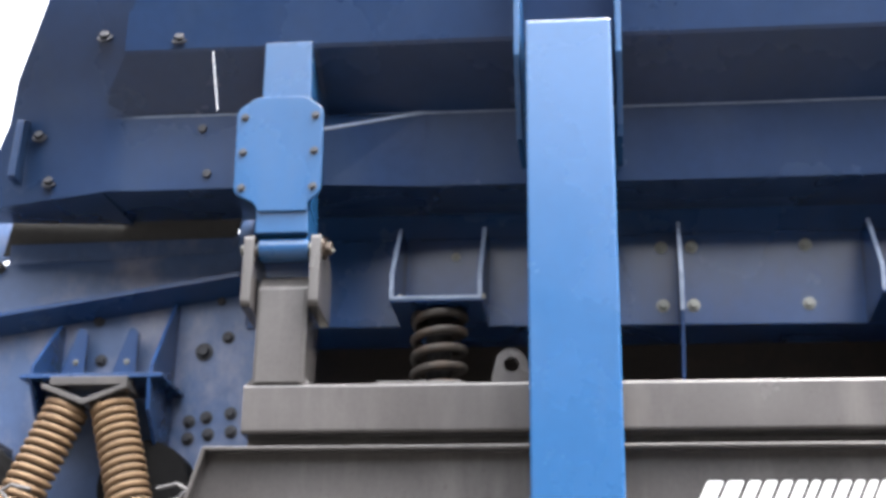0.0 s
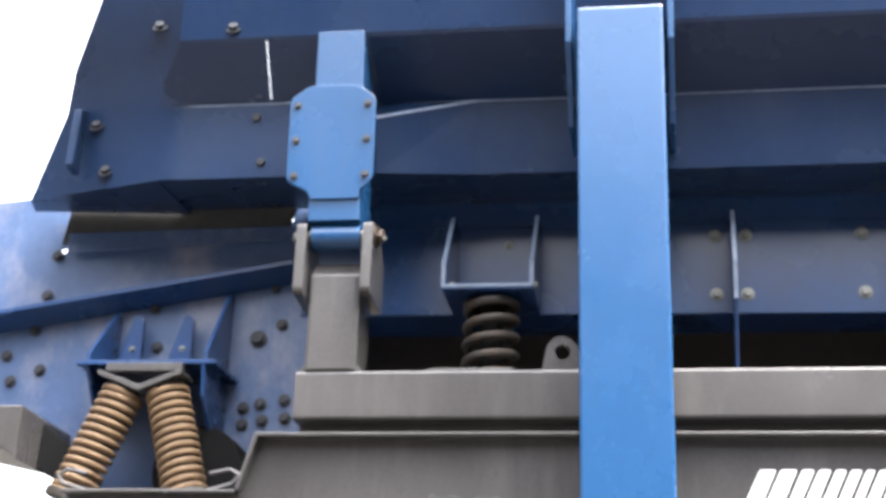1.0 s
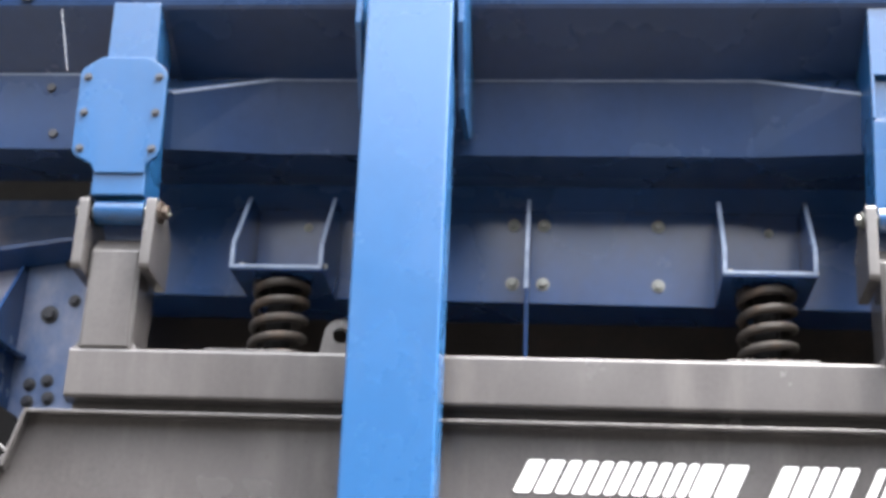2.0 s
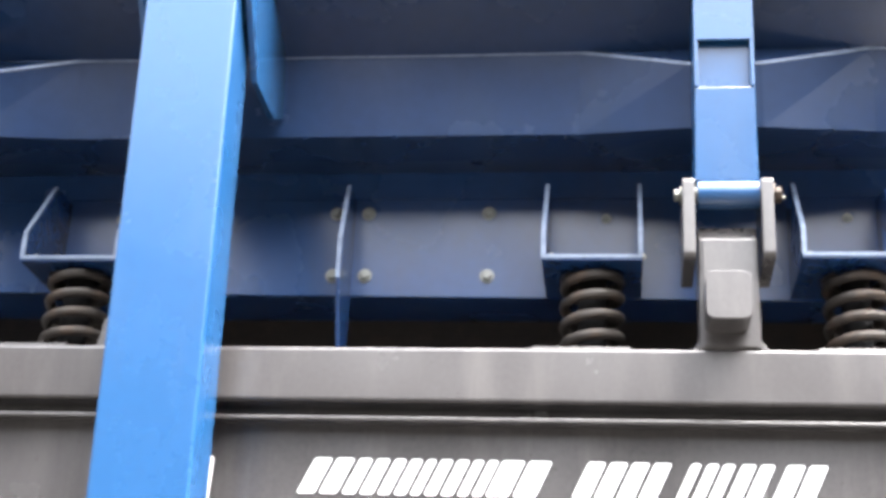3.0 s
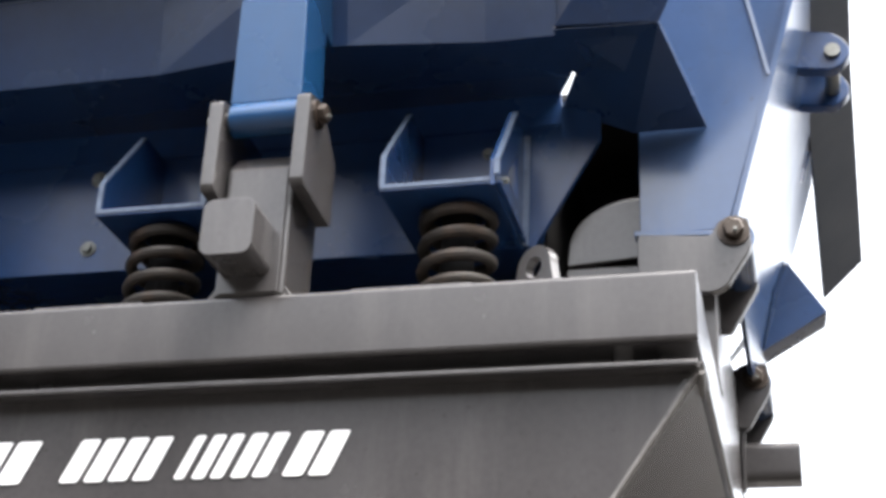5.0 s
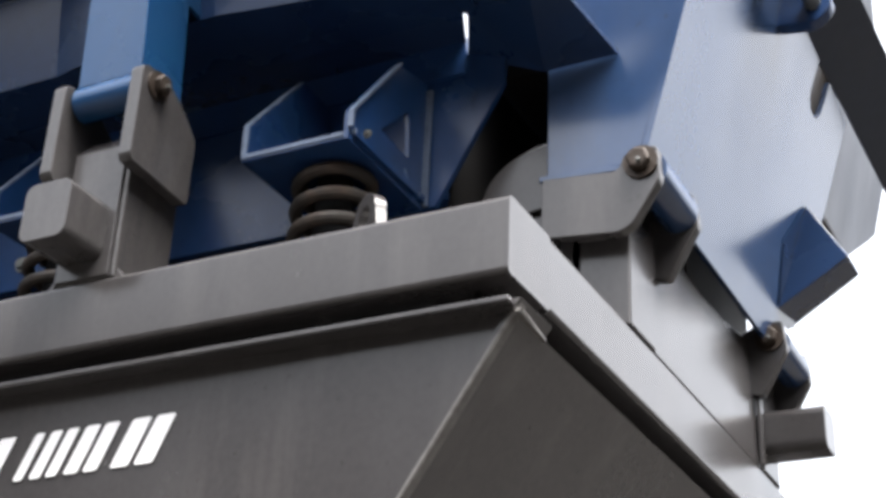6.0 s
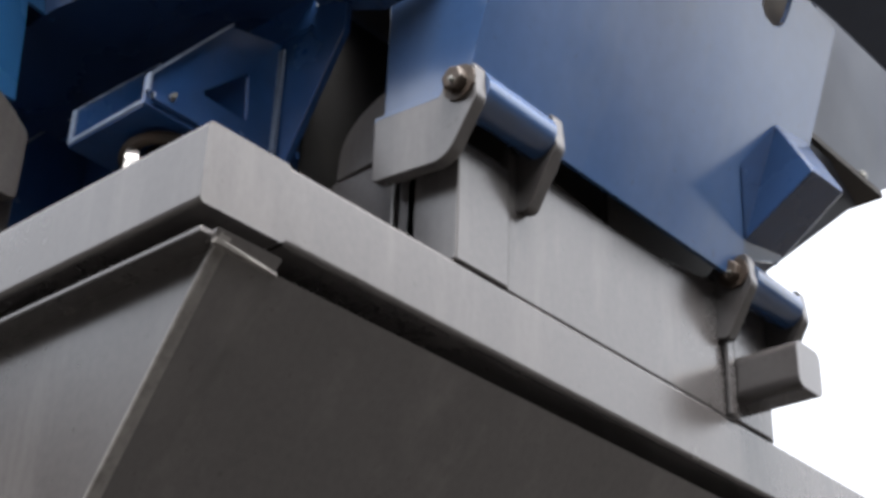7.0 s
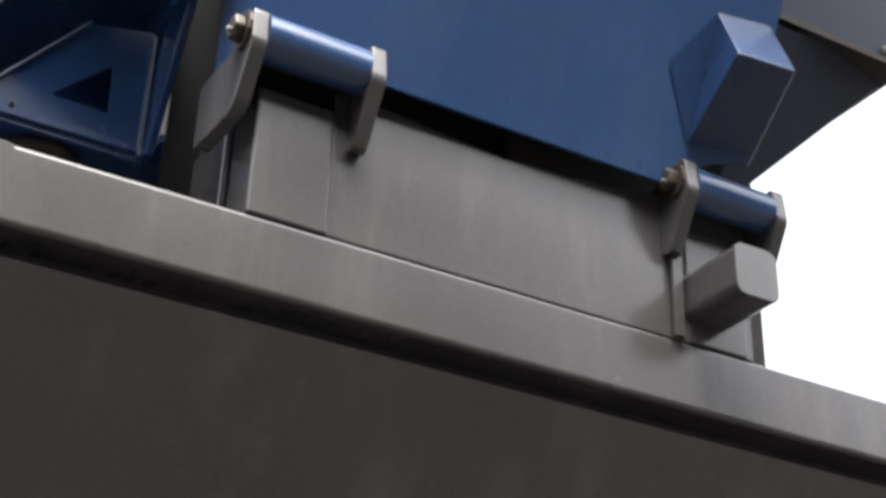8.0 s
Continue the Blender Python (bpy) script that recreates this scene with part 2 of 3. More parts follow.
part("front_panel", slab([(x, 0.070, z) for x, z in front], (0, 0.02, 0), 0.002), GREY, frame_top, "grey sheet-steel skirt panel")
bm = bmesh.new()
edge = [(-0.004, LIP), (-3.90, LIP), (-3.955, 2.80), (-4.56, 2.80)]
for (xa, za), (xb, zb) in zip(edge, edge[1:]):
    d = Vector((xb - xa, 0, zb - za)).normalized()
    nrm = Vector((d.z, 0, -d.x)) * 0.012
    a, b = Vector((xa, 0.012, za)), Vector((xb, 0.012, zb))
    add_slab(bm, [a, b, b - nrm, a - nrm], (0, 0.075, 0))
part("front_lip", bevelled(bm, 0.003), GREY, frame_top, "folded grey lip of the skirt")
bm = bmesh.new()
edge = [Vector((x, 0.060, z)) for x, z in ((-3.2, 2.662), (-0.935, 2.668), (-0.91, 2.662), (-0.893, 2.645), (-0.885, 2.62), (-0.885, 2.2))]
for a, b in zip(edge, edge[1:]):
    d = (b - a).normalized()
    up = Vector((-d.z, 0, d.x)) * 0.010
    add_slab(bm, [a - up, b - up, b, a], (0, 0.05, 0))
part("opening_lip", bm, GREY, frame_top, "folded lip of the opening in the skirt")
part("recess_panel", box(-3.4, -0.7, 0.32, 0.34, 2.2, 2.9, 0), GREY, frame_top, "recessed grey panel")
part("dusty_ledge", box(-3.1, -1.88, 0.12, 0.32, 2.2, 2.70, 0.01), RUST, frame_top, "ledge covered with tan dust")
part("recess_post", box(-1.87, -1.77, 0.14, 0.32, 2.2, 2.9, 0.004), STEEL_SHADE, frame_top, "dark post in the opening")
# the sloping end panel
end = [(0.008, 0.055, LIP), (0.008, 0.19, LIP), (-0.012, 0.19, LIP - 0.018), (-0.012, YB, LIP - 0.018), (skirt_edge(2.2) + 0.004, YB, 2.2), (skirt_edge(2.2) + 0.004, 0.055, 2.2)]
part("end_panel", slab(end, (-0.02, 0, 0.006), 0.0), GREY, frame_top, "sloping grey end panel in shade")
part("corner_strip", slab([(0.010, 0.04, LIP + 0.004), (0.010, 0.19, LIP + 0.004), (-0.006, 0.19, LIP - 0.018), (-0.006, 0.04, LIP - 0.018)], (-0.02, 0, 0), 0.002), GREY, frame_top)
part("corner_weld", slab([(0.008, 0.048, LIP), (skirt_edge(2.2) + 0.006, 0.048, 2.2), (skirt_edge(2.2) - 0.005, 0.048, 2.2), (-0.005, 0.048, LIP)], (0, 0.03, 0), 0.004), PALE, frame_top, "pale scuffed weld along the corner")
part("worn_edge", slab([(0.012, 0.038, LIP - 0.018), (-0.004, 0.192, LIP - 0.019), (-0.004, 0.192, LIP - 0.026), (0.008, 0.038, LIP - 0.026)], (-0.012, 0, 0), 0), PALE, frame_top, "pale scuffed edge")
part("inner_beam", box(XL, -0.2, 0.101, 0.16, 2.9, 3.18, 0), GREY, frame_top)
part("inner_end_beam", box(-0.16, -0.101, 0.16, YB, 2.9, 3.18, 0), GREY, frame_top)
part("rear_panel", box(-3.6, 0.0, YB, YB + 0.1, 2.2, 3.2, 0.01), GREY, frame_top, "grey rear side of the frame")
part("left_panel", box(-3.7, -3.6, 0.3, YB, 2.2, 2.8, 0.01), GREY, frame_top)
part("spring_shelf", box(-4.58, -3.9, 0.075, 0.60, 2.77, 2.80, 0.003), GREY, frame_top, "grey shelf under the rusty springs")
part("inner_wall", slab([(-4.5, 0.60, 2.77), (-3.77, 0.60, 2.2), (-3.77, 0.60, 3.0), (-4.5, 0.60, 3.0)], (0, 0.02, 0), 0), STEEL_SHADE, frame_top)

chassis = thing("machine_chassis", "dark steel chassis carrying the hopper frame above the gravel", "chassis", at=(-1.8, 1.4, 0.2))
part("chassis_box", box(-3.3, -0.9, 0.45, 2.4, 0.6, 2.72, 0.02), STEEL_SHADE, chassis)
for y0 in (0.5, 1.95):
    ring = rounded([(-3.5, 0.17), (-0.8, 0.17), (-0.55, 0.6), (-0.8, 0.95), (-3.5, 0.95), (-3.75, 0.6)], 0.15, 5)
    part("crawler_track", slab([(x, y0, z) for x, z in ring], (0, 0.4, 0), 0.01), STEEL_SHADE, chassis, "dark steel crawler track")

# lettering as plain slanted bars
marking = thing("marking", "white slanted bars of lettering on the grey skirt", "marking")
zb, zt, lean = 2.776, 2.880, 0.46


def letter(x0, x1, bars):
    """One sign of the marking, drawn as plain slanted bars."""
    step = (x1 - x0 + 0.010) / bars
    for k in range(bars):
        a, b = x0 + k * step, x0 + (k + 1) * step - 0.014
        ring = rounded([(a, zb), (b, zb), (b + (zt - zb) * lean, zt), (a + (zt - zb) * lean, zt)], 0.008, 4)
        part("white_bar", slab([(x, 0.066, z) for x, z in ring], (0, 0.003, 0), 0), WHITE, marking)


LET = [(-2.292, -2.172, 2), (-2.160, -2.067, 2), (-2.056, -1.972, 2), (-1.962, -1.932, 1), (-1.922, -1.836, 2), (-1.826, -1.753, 2), (-1.745, -1.6, 2), (-1.500, -1.385, 2), (-1.375, -1.262, 2), (-1.210, -1.180, 1), (-1.165, -1.085, 2), (-1.070, -0.975, 2), (-0.945, -0.83, 2)]
for a, b, bars in LET:
    letter(a, b, bars)
part("white_block", slab([(x, 0.066, z) for x, z in rounded([(-2.68, 2.72), (-2.555, 2.72), (-2.546, 2.88), (-2.68, 2.88)], 0.01, 3)], (0, 0.003, 0), 0), WHITE, marking)


# ---- hinge posts on the long side ----
def hinge_post(x0, x1, label):
    t = thing("hinge_post", label, "hinge post", "hinge posts of the side wall", at=((x0 + x1) / 2, 0.1, 3.2))
    part("post", slab([(x0, 0.004, 3.2), (x0, 0.004, 3.545), (x0, 0.05, 3.60), (x0, 0.19, 3.60), (x0, 0.19, 3.2)], (x1 - x0, 0, 0), 0.006), GREY, t)
    part("front_plate", slab([(x0 + 0.012, -0.004, 3.205), (x1 - 0.012, -0.004, 3.205), (x1 - 0.012, -0.004, 3.54), (x0 + 0.012, -0.004, 3.54)], (0, 0.007, 0), 0.002), GREY, t)
    for s, xa in ((-1, x0 - 0.046), (1, x1 + 0.010)):
        ring = rounded([(-0.055, 3.715), (-0.055, 3.475), (-0.045, 3.462), (0.170, 3.448), (0.170, 3.63), (0.10, 3.69), (0.04, 3.722), (-0.03, 3.724)], 0.018, 4)
        part("clevis_plate", slab([(xa, y, z) for y, z in ring], (0.036, 0, 0), 0.004), GREY, t, "thick grey clevis plate", True)
    for a, b in ((x0, x0 - 0.022), (x1, x1 + 0.022)):
        part("weld", slab([(a, 0.012, 3.2), (b, 0.012, 3.2), (a, 0.012, 3.228)], (0, 0.10, 0), 0.002), GREY, t)
    xm = (x0 + x1) / 2
    w = (x1 - x0) / 2
    part("pin", rod((xm - w - 0.048, 0.002, 3.684), (xm + w + 0.048, 0.002, 3.684), 0.025, 16, 0.004), ZINC, t, "bare steel hinge pin", True)
    bolt((xm + w + 0.046, 0.002, 3.684), (1, 0, 0), t, 0.026, RUSTY, "pin_bolt")
    part("grease_nipple", rod((xm + w + 0.07, 0.002, 3.676), (xm + w + 0.084, 0.002, 3.676), 0.006, 10, 0.002), ZINC, t, "bright steel grease nipple", True)
    bolt((xm - w - 0.046, 0.002, 3.684), (-1, 0, 0), t, 0.020, ZINC, "pin_bolt")
    return t


hinge_post(-3.745, -3.567, "grey hinge post with clevis plates on the rim beam")
p2 = hinge_post(-1.135, -0.962, "grey hinge post with square tube stub on the rim beam")


def stub(parent, u0, u1, z0, z1, along):
    ring = rounded([(u0, z0), (u1, z0), (u1, z1), (u0, z1)], 0.03, 5)
    if along == "y":
        bm = slab([(u, -0.135, z) for u, z in ring], (0, 0.134, 0), 0.003)
    else:
        bm = slab([(0.19, u, z) for u, z in ring], (-0.19, 0, 0), 0.003)
    return part("tube_stub", bm, GREY, parent, "short grey square tube with rounded corners", True)


stub(p2, -1.125, -0.995, 3.245, 3.39, "y")


# ---- lifting eyes and spring seats ----
def holed(outer, hole, y, thick):
    """A plate in the xz plane (u, z) with one hole, from y inwards."""
    bm = bmesh.new()
    fo = [bm.verts.new((u, y, z)) for u, z in outer]
    fi = [bm.verts.new((u, y, z)) for u, z in hole]
    eds = [bm.edges.new((r[i], r[(i + 1) % len(r)])) for r in (fo, fi) for i in range(len(r))]
    bmesh.ops.triangle_fill(bm, edges=eds, use_beauty=True)
    inner = set(fi)
    bmesh.ops.delete(bm, geom=[f for f in bm.faces if all(v in inner for v in f.verts)], context="FACES_ONLY")
    bmesh.ops.recalc_face_normals(bm, faces=bm.faces)
    bmesh.ops.solidify(bm, geom=bm.faces[:], thickness=thick)
    return bm


def lifting_eye(x, y, turn, size=0.055, high=0.07):
    outer = [(size * math.cos(a), high + size * math.sin(a)) for a in [math.pi * k / 14 for k in range(15)]] + [(-size * 1.25, 0), (size * 1.25, 0)]
    hole = [(size * 0.48 * math.cos(2 * math.pi * k / 15), high + size * 0.48 * math.sin(2 * math.pi * k / 15)) for k in range(15)]
    bm = holed(outer, hole, -0.0125, 0.025)
    bmesh.ops.transform(bm, matrix=pose(x, y, 3.199, 0, 0, turn), verts=bm.verts)
    tagged(part("lifting_eye", bm, GREY), "grey steel lifting eye welded on the rim beam", "lifting eye", "lifting eyes")


lifting_eye(-2.875, 0.05, 12)
lifting_eye(-0.372, 0.10, -35)

SPRINGS = (-3.155, -1.452, -0.632)
for xs in SPRINGS:
    t = thing("coil_spring", "dark rusty compression coil spring under a blue bracket", "coil spring", "feeder springs", at=(xs, 0.36, 3.2))
    part("coil", coil((xs, 0.36, 3.222), (xs, 0.36, 3.56), 0.089, 0.0165, 6.1), SPRING, t, "", True)
    part("seat_plate", box(xs - 0.17, xs + 0.12, 0.03, 0.53, 3.199, 3.214, 0.003), GREY, t, "grey spring seat plate")
    part("guide", rod((xs, 0.36, 3.222), (xs, 0.36, 3.55), 0.045, 16, 0), RUBBER_SHADE, t, "black inner guide", True)
part("end_deck", box(-0.7, -0.2, 0.62, YB, 3.17, 3.197, 0), GREY, frame_top)
part("rim_deck", box(XL, -0.2, 0.2, 0.62, 3.17, 3.197, 0), GREY, frame_top)

# ---- blue feeder trough ----
trough = thing("feeder_trough", "blue painted vibrating feeder trough with bolted side wall", "feeder")
WY = 0.57
part("side_plate", slab([(-3.925, WY, 3.587), (-0.47, WY, 3.56), (-0.29, WY, 3.88), (-0.29, WY, 3.96), (-0.385, WY, 3.996), (-0.398, WY, 3.999), (-0.405, WY, 4.055), (-3.925, WY, 4.055)], (0, 0.02, 0), 0.003), BLUE2, trough, "flat blue side plate")
part("under_plate", box(-3.9, -0.45, WY + 0.025, 2.3, 3.59, 3.61, 0), BLUE2, trough)
# Added dark plate in place of the deep shade below the trough.
part("inner_plate", box(-3.9, -0.45, 0.86, 0.88, 3.2, 3.59, 0), STEEL_SHADE, trough, "added dark plate for the shade under the trough")
part("far_plate", box(-3.9, -0.3, 2.2, 2.24, 3.3, 3.98, 0), BLUE2, trough)
# Added dark sheet in place of the shade over the side plate.
part("inner_sheet", box(-3.6, -1.0, 0.95, 0.97, 4.11, 4.75, 0), STEEL_SHADE, trough, "added dark sheet for the shade above the trough")
# Two added black sheets close the corner gap and stand for its shade.
part("trough_end", box(-0.452, -0.444, 0.605, 1.30, 3.2, 4.075, 0), RUBBER_SHADE, trough, "added black sheet for the shade at the trough end")
part("deep_closing", box(-1.3, -0.13, 1.30, 1.31, 3.2, 4.09, 0), RUBBER_SHADE, trough)
# Three added covers that block sky light from above the trough.
part("corner_roof", box(-0.62, -0.242, 0.69, 0.843, 4.09, 4.11, 0), STEEL_SHADE, trough)
part("corner_liner", box(-0.24, 0.19, 0.65, 0.843, 4.09, 4.11, 0), STEEL_SHADE, trough)
part("liner", box(-3.85, 0.19, 0.845, 2.4, 4.09, 4.11, 0), STEEL_SHADE, trough, "added dark plate keeping sky light out of the trough")
part("top_flange", box(-3.92, -0.40, 0.560, WY, 3.932, 3.938, 0), BLUE2, trough, "thin blue flange along the top edge")
for x in (-2.232, -1.812):
    for z in (3.88, 3.648):
        bolt((x, WY, z), (0, -1, 0), trough, 0.017, ZINC)
for x in (-2.345,):
    for z in (3.88, 3.648):
        bolt((x, WY, z), (0, -1, 0), trough, 0.017, ZINC)
part("rib", slab([(-2.29, WY, 3.93), (-2.29, 0.44, 3.93), (-2.29, 0.36, 3.70), (-2.29, 0.36, 3.56), (-2.29, 0.50, 3.22), (-2.29, WY, 3.22)], (0.012, 0, 0), 0.002), BLUE2, trough, "thin blue stiffening rib")
part("worn_edge", slab([(-2.291, 0.438, 3.93), (-2.291, 0.357, 3.70), (-2.291, 0.357, 3.56), (-2.291, 0.363, 3.56), (-2.291, 0.363, 3.70), (-2.291, 0.444, 3.93)], (0.014, 0, 0), 0), WORN_LIT, trough, "pale edge, part wear and part painted highlight")
# Another added black sheet, for the dark depth behind the trough.
part("apron", box(-1.9, -0.15, 1.6, 1.62, 3.2, 4.09, 0), RUBBER_SHADE, trough, "added black sheet for the shade behind the trough")


def spring_bracket(x0, x1, y0, last=False):
    b = part("spring_bracket", box(x0, x1, y0, WY, 3.568, 3.585, 0.002), BLUE2, trough, "blue spring bracket with pale edges, worn and highlighted")
    for x in (x0, x1 - 0.012):
        ring = [(y0, 3.585), (y0, 3.67), (0.42, 3.92), (WY, 3.92), (WY, 3.585)]
        if last and x > x0:
            ring = [(0.195, 3.556), (0.195, 3.63), (0.40, 3.885), (0.56, 3.92), (0.565, 3.55)]
            bm = holed(ring, rounded([(0.340, 3.660), (0.472, 3.790), (0.482, 3.655)], 0.012, 3), 0, 0.012)
            bmesh.ops.transform(bm, matrix=Matrix.Translation((x, 0, 0)) @ pose(0, 0, 0, 0, 0, 90), verts=bm.verts)
            part("cheek", bm, BLUE2, b, "blue cheek plate with a triangular hole")
            part("worn_edge", box(x - 0.002, x + 0.016, 0.556, 0.564, 3.56, 3.90, 0), WORN_LIT, b, "pale edge, part wear and part painted highlight")
        else:
            part("cheek", slab([(x, y, z) for y, z in ring], (0.012, 0, 0), 0.002), BLUE2, b)
    part("worn_edge", box(x0, x1, y0 - 0.003, y0 + 0.003, 3.575, 3.587, 0.001), WORN_LIT, b, "pale edge, part wear and part painted highlight")
    for x in (x0, x1 - 0.012):
        yf = 0.195 if last and x > x0 else y0
        a, c, d = (0.63, 0.40, 3.885) if yf != y0 else (0.67, 0.42, 3.92)
        part("worn_edge", slab([(x - 0.001, yf - 0.003, 3.585), (x - 0.001, yf - 0.003, 3.0 + a), (x - 0.001, c - 0.003, d), (x - 0.001, c + 0.004, d), (x - 0.001, yf + 0.004, 3.0 + a - 0.002), (x - 0.001, yf + 0.004, 3.585)], (0.014, 0, 0), 0), WORN_LIT, b)
    bolt((x0 + 0.20, WY, 3.86), (0, -1, 0), b, 0.012, ZINC)
    for x in (x0 + 0.03, x1 - 0.0):
        bolt((x, y0 + 0.05, 3.60), (0, -1, 0), b, 0.008, ZINC)
    return b


spring_bracket(-3.323, -2.994, 0.237)
spring_bracket(-1.61, -1.294, 0.228)
spring_bracket(-0.808, -0.491, 0.212, True)

# ---- blue hopper side wall ----
side = thing("hopper_side_wall", "blue folding hopper side wall of folded steel plate", "hopper wall")
ARMS = (-3.68, -1.025)


def bulge(x):
    """How far the wall is drawn out towards the arms."""
    v = 0
    for a in ARMS:
        d = abs(x - a)
        v = max(v, min(1, max(0, (0.47 - d) / 0.36)))
    return v


def wall_profile(x):
    k = bulge(x)
    if x < -3.75:
        return [(0.574, 4.05), (0.445, 4.035), (0.17, 4.006), (0.14, 4.279), (0.142, 4.284), (0.12, 4.297), (-0.055, 4.448), (-0.062, 4.456), (-0.30, 5.3)]
    return [(0.574, 4.05), (0.445, 4.035), (0.262 - 0.08 * k, 4.033 - 0.02 * k), (0.22 - 0.08 * k, 4.30 - 0.095 * k), (0.22, 4.305), (0.17, 4.331), (-0.055, 4.448), (-0.062, 4.456), (-0.30, 5.3)]


stations = [-4.40, -4.15, -3.985, -3.975, -3.79, -3.57, -3.21, -2.8, -2.4, -1.495, -1.135, -0.915, -0.555, -0.36]
SLIT = 2
bm = bent(wall_profile, stations, 0.012, {(SLIT, 5)})
for v in bm.verts:
    if v.co.x > -0.37 and 0.43 < v.co.y < 0.46:
        v.co.x = -0.349
    if v.co.x > -0.37 and 0.56 < v.co.y < 0.6:
        v.co.x = -0.404
    if -3.99 < v.co.x < -3.97 and v.co.z > 4.2:
        v.co.x = (-3.9838 if v.co.x < -3.98 else -3.9806) + max(0.0, 0.2 - v.co.y) * 0.1
    if v.co.x < -4.39:
        v.co.x = -4.43 if v.co.z < 4.4 else (-4.285 if v.co.z < 4.7 else -4.2)
part("wall_sheet", bm, DULL, side, "folded dull blue wall sheet with ledge and overhang")
# the flush end of the wall
bm = bmesh.new()
right = [(-4.40, 0.55, 4.03), (-4.40, 0.164, 4.003), (-4.425, 0.134, 4.281), (-4.290, -0.045, 4.450), (-4.25, -0.115, 4.64), (-4.195, -0.30, 5.3)]
left = [(-5.06, 0.55, 4.06), (-4.97, 0.33, 4.01), (-4.805, 0.20, 4.30), (-4.75, 0.10, 4.44), (-4.57, -0.13, 4.64), (-4.20, -0.30, 5.3)]
rv, lv = [bm.verts.new(p) for p in right], [bm.verts.new(p) for p in left]
for i in range(5):
    bm.faces.new((rv[i], lv[i], lv[i + 1], rv[i + 1]))
fold = [bm.verts.new(p) for p in ((-4.30, 0.174, 4.005), (-4.30, 0.143, 4.279), (-4.255, -0.045, 4.462), (-4.22, -0.102, 4.65))]
bm.faces.new((rv[1], rv[2], fold[1], fold[0]))
bm.faces.new((rv[2], rv[3], fold[2], fold[1]))
bm.faces.new((rv[3], rv[4], fold[3], fold[2]))
bmesh.ops.recalc_face_normals(bm, faces=bm.faces)
bmesh.ops.solidify(bm, geom=bm.faces[:], thickness=0.014)
part("end_sheet", bm, DULL, side, "flat dull blue end of the wall sheet", True)
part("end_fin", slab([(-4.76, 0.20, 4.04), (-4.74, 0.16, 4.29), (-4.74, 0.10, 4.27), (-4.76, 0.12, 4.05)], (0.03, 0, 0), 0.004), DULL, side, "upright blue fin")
for x, y, z in ((-4.67, 0.165, 4.225), (-4.625, 0.20, 4.05), (-4.36, -0.085, 4.50), (-4.08, -0.075, 4.485)):
    bolt((x, y, z), (0, -1, 0.55), side, 0.02)
for x, y, z in ((-4.03, 0.144, 4.225), (-4.005, 0.163, 4.05)):
    bolt((x, y, z), (0, -1, 0.0), side, 0.018)
# Thin pale strip along the ledge: wear plus a painted-in sky highlight.
edge = []
for x in stations[:-1] + [-0.345]:
    edge.append(Vector((max(x, -4.45), *wall_profile(x)[3])))
bm = bmesh.new()
for a, b in zip(edge, edge[1:]):
    add_slab(bm, [a + Vector((0, -0.015, -0.005)), b + Vector((0, -0.015, -0.005)), b + Vector((0, -0.015, 0.006)), a + Vector((0, -0.015, 0.006))], (0, 0.012, 0))
for xa, xb in ((-3.50, -3.25), (-1.46, -1.12), (-0.93, -0.64)):
    add_slab(bm, [(xa, 0.203, 4.300), (xb, 0.203, 4.300), (xb, 0.203, 4.309), (xa, 0.203, 4.309)], (0, 0.012, 0))
part("worn_edge", bm, WORN_LIT, side, "pale edge of the ledge, wear and painted highlight")
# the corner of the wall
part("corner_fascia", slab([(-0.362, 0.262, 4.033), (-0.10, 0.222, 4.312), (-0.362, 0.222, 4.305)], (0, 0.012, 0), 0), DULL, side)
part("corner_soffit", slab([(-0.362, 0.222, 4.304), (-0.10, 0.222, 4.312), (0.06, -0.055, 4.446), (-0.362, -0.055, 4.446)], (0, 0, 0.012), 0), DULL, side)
part("corner_face", slab([(-0.362, 0.212, 4.024), (-0.088, 0.205, 4.0), (0.264, -0.085, 4.59), (0.13, -0.075, 4.59)], (0, 0.010, 0.004), 0.002), DULL, side, "leaning dull blue corner plate")
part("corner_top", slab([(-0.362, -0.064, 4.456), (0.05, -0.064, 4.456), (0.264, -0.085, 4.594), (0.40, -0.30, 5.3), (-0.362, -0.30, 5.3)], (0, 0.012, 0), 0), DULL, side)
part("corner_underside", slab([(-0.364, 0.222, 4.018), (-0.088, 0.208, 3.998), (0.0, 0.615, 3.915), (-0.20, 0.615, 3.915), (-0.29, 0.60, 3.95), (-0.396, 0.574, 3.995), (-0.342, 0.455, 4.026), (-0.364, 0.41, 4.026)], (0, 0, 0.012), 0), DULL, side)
arm = part("hinge_arm", slab([(-3.755, -0.055, 3.724), (-3.570, -0.055, 3.724), (-3.585, -0.09, 4.45), (-3.755, -0.09, 4.45)], (0, 0.18, 0), 0.004), BLUE, side, "blue box-section hinge arm")
ring = rounded([(-3.75, 3.80), (-3.57, 3.80), (-3.575, 3.83), (-3.528, 3.87), (-3.528, 4.18), (-3.595, 4.23), (-3.77, 4.23), (-3.838, 4.18), (-3.838, 3.87), (-3.76, 3.83)], 0.02, 4)
cover = part("cover_plate", slab([(x, -0.062 - (z - 3.886) * 0.06 - 0.012, z) for x, z in ring], (0, 0.015, 0), 0.003), BLUE, arm, "blue bolted cover plate")
for z in (4.153, 4.02, 3.887):
    for x in (-3.810, -3.556):
        bolt((x, -0.072 - (z - 3.886) * 0.06, z), (0, -1, 0), arm, 0.011)
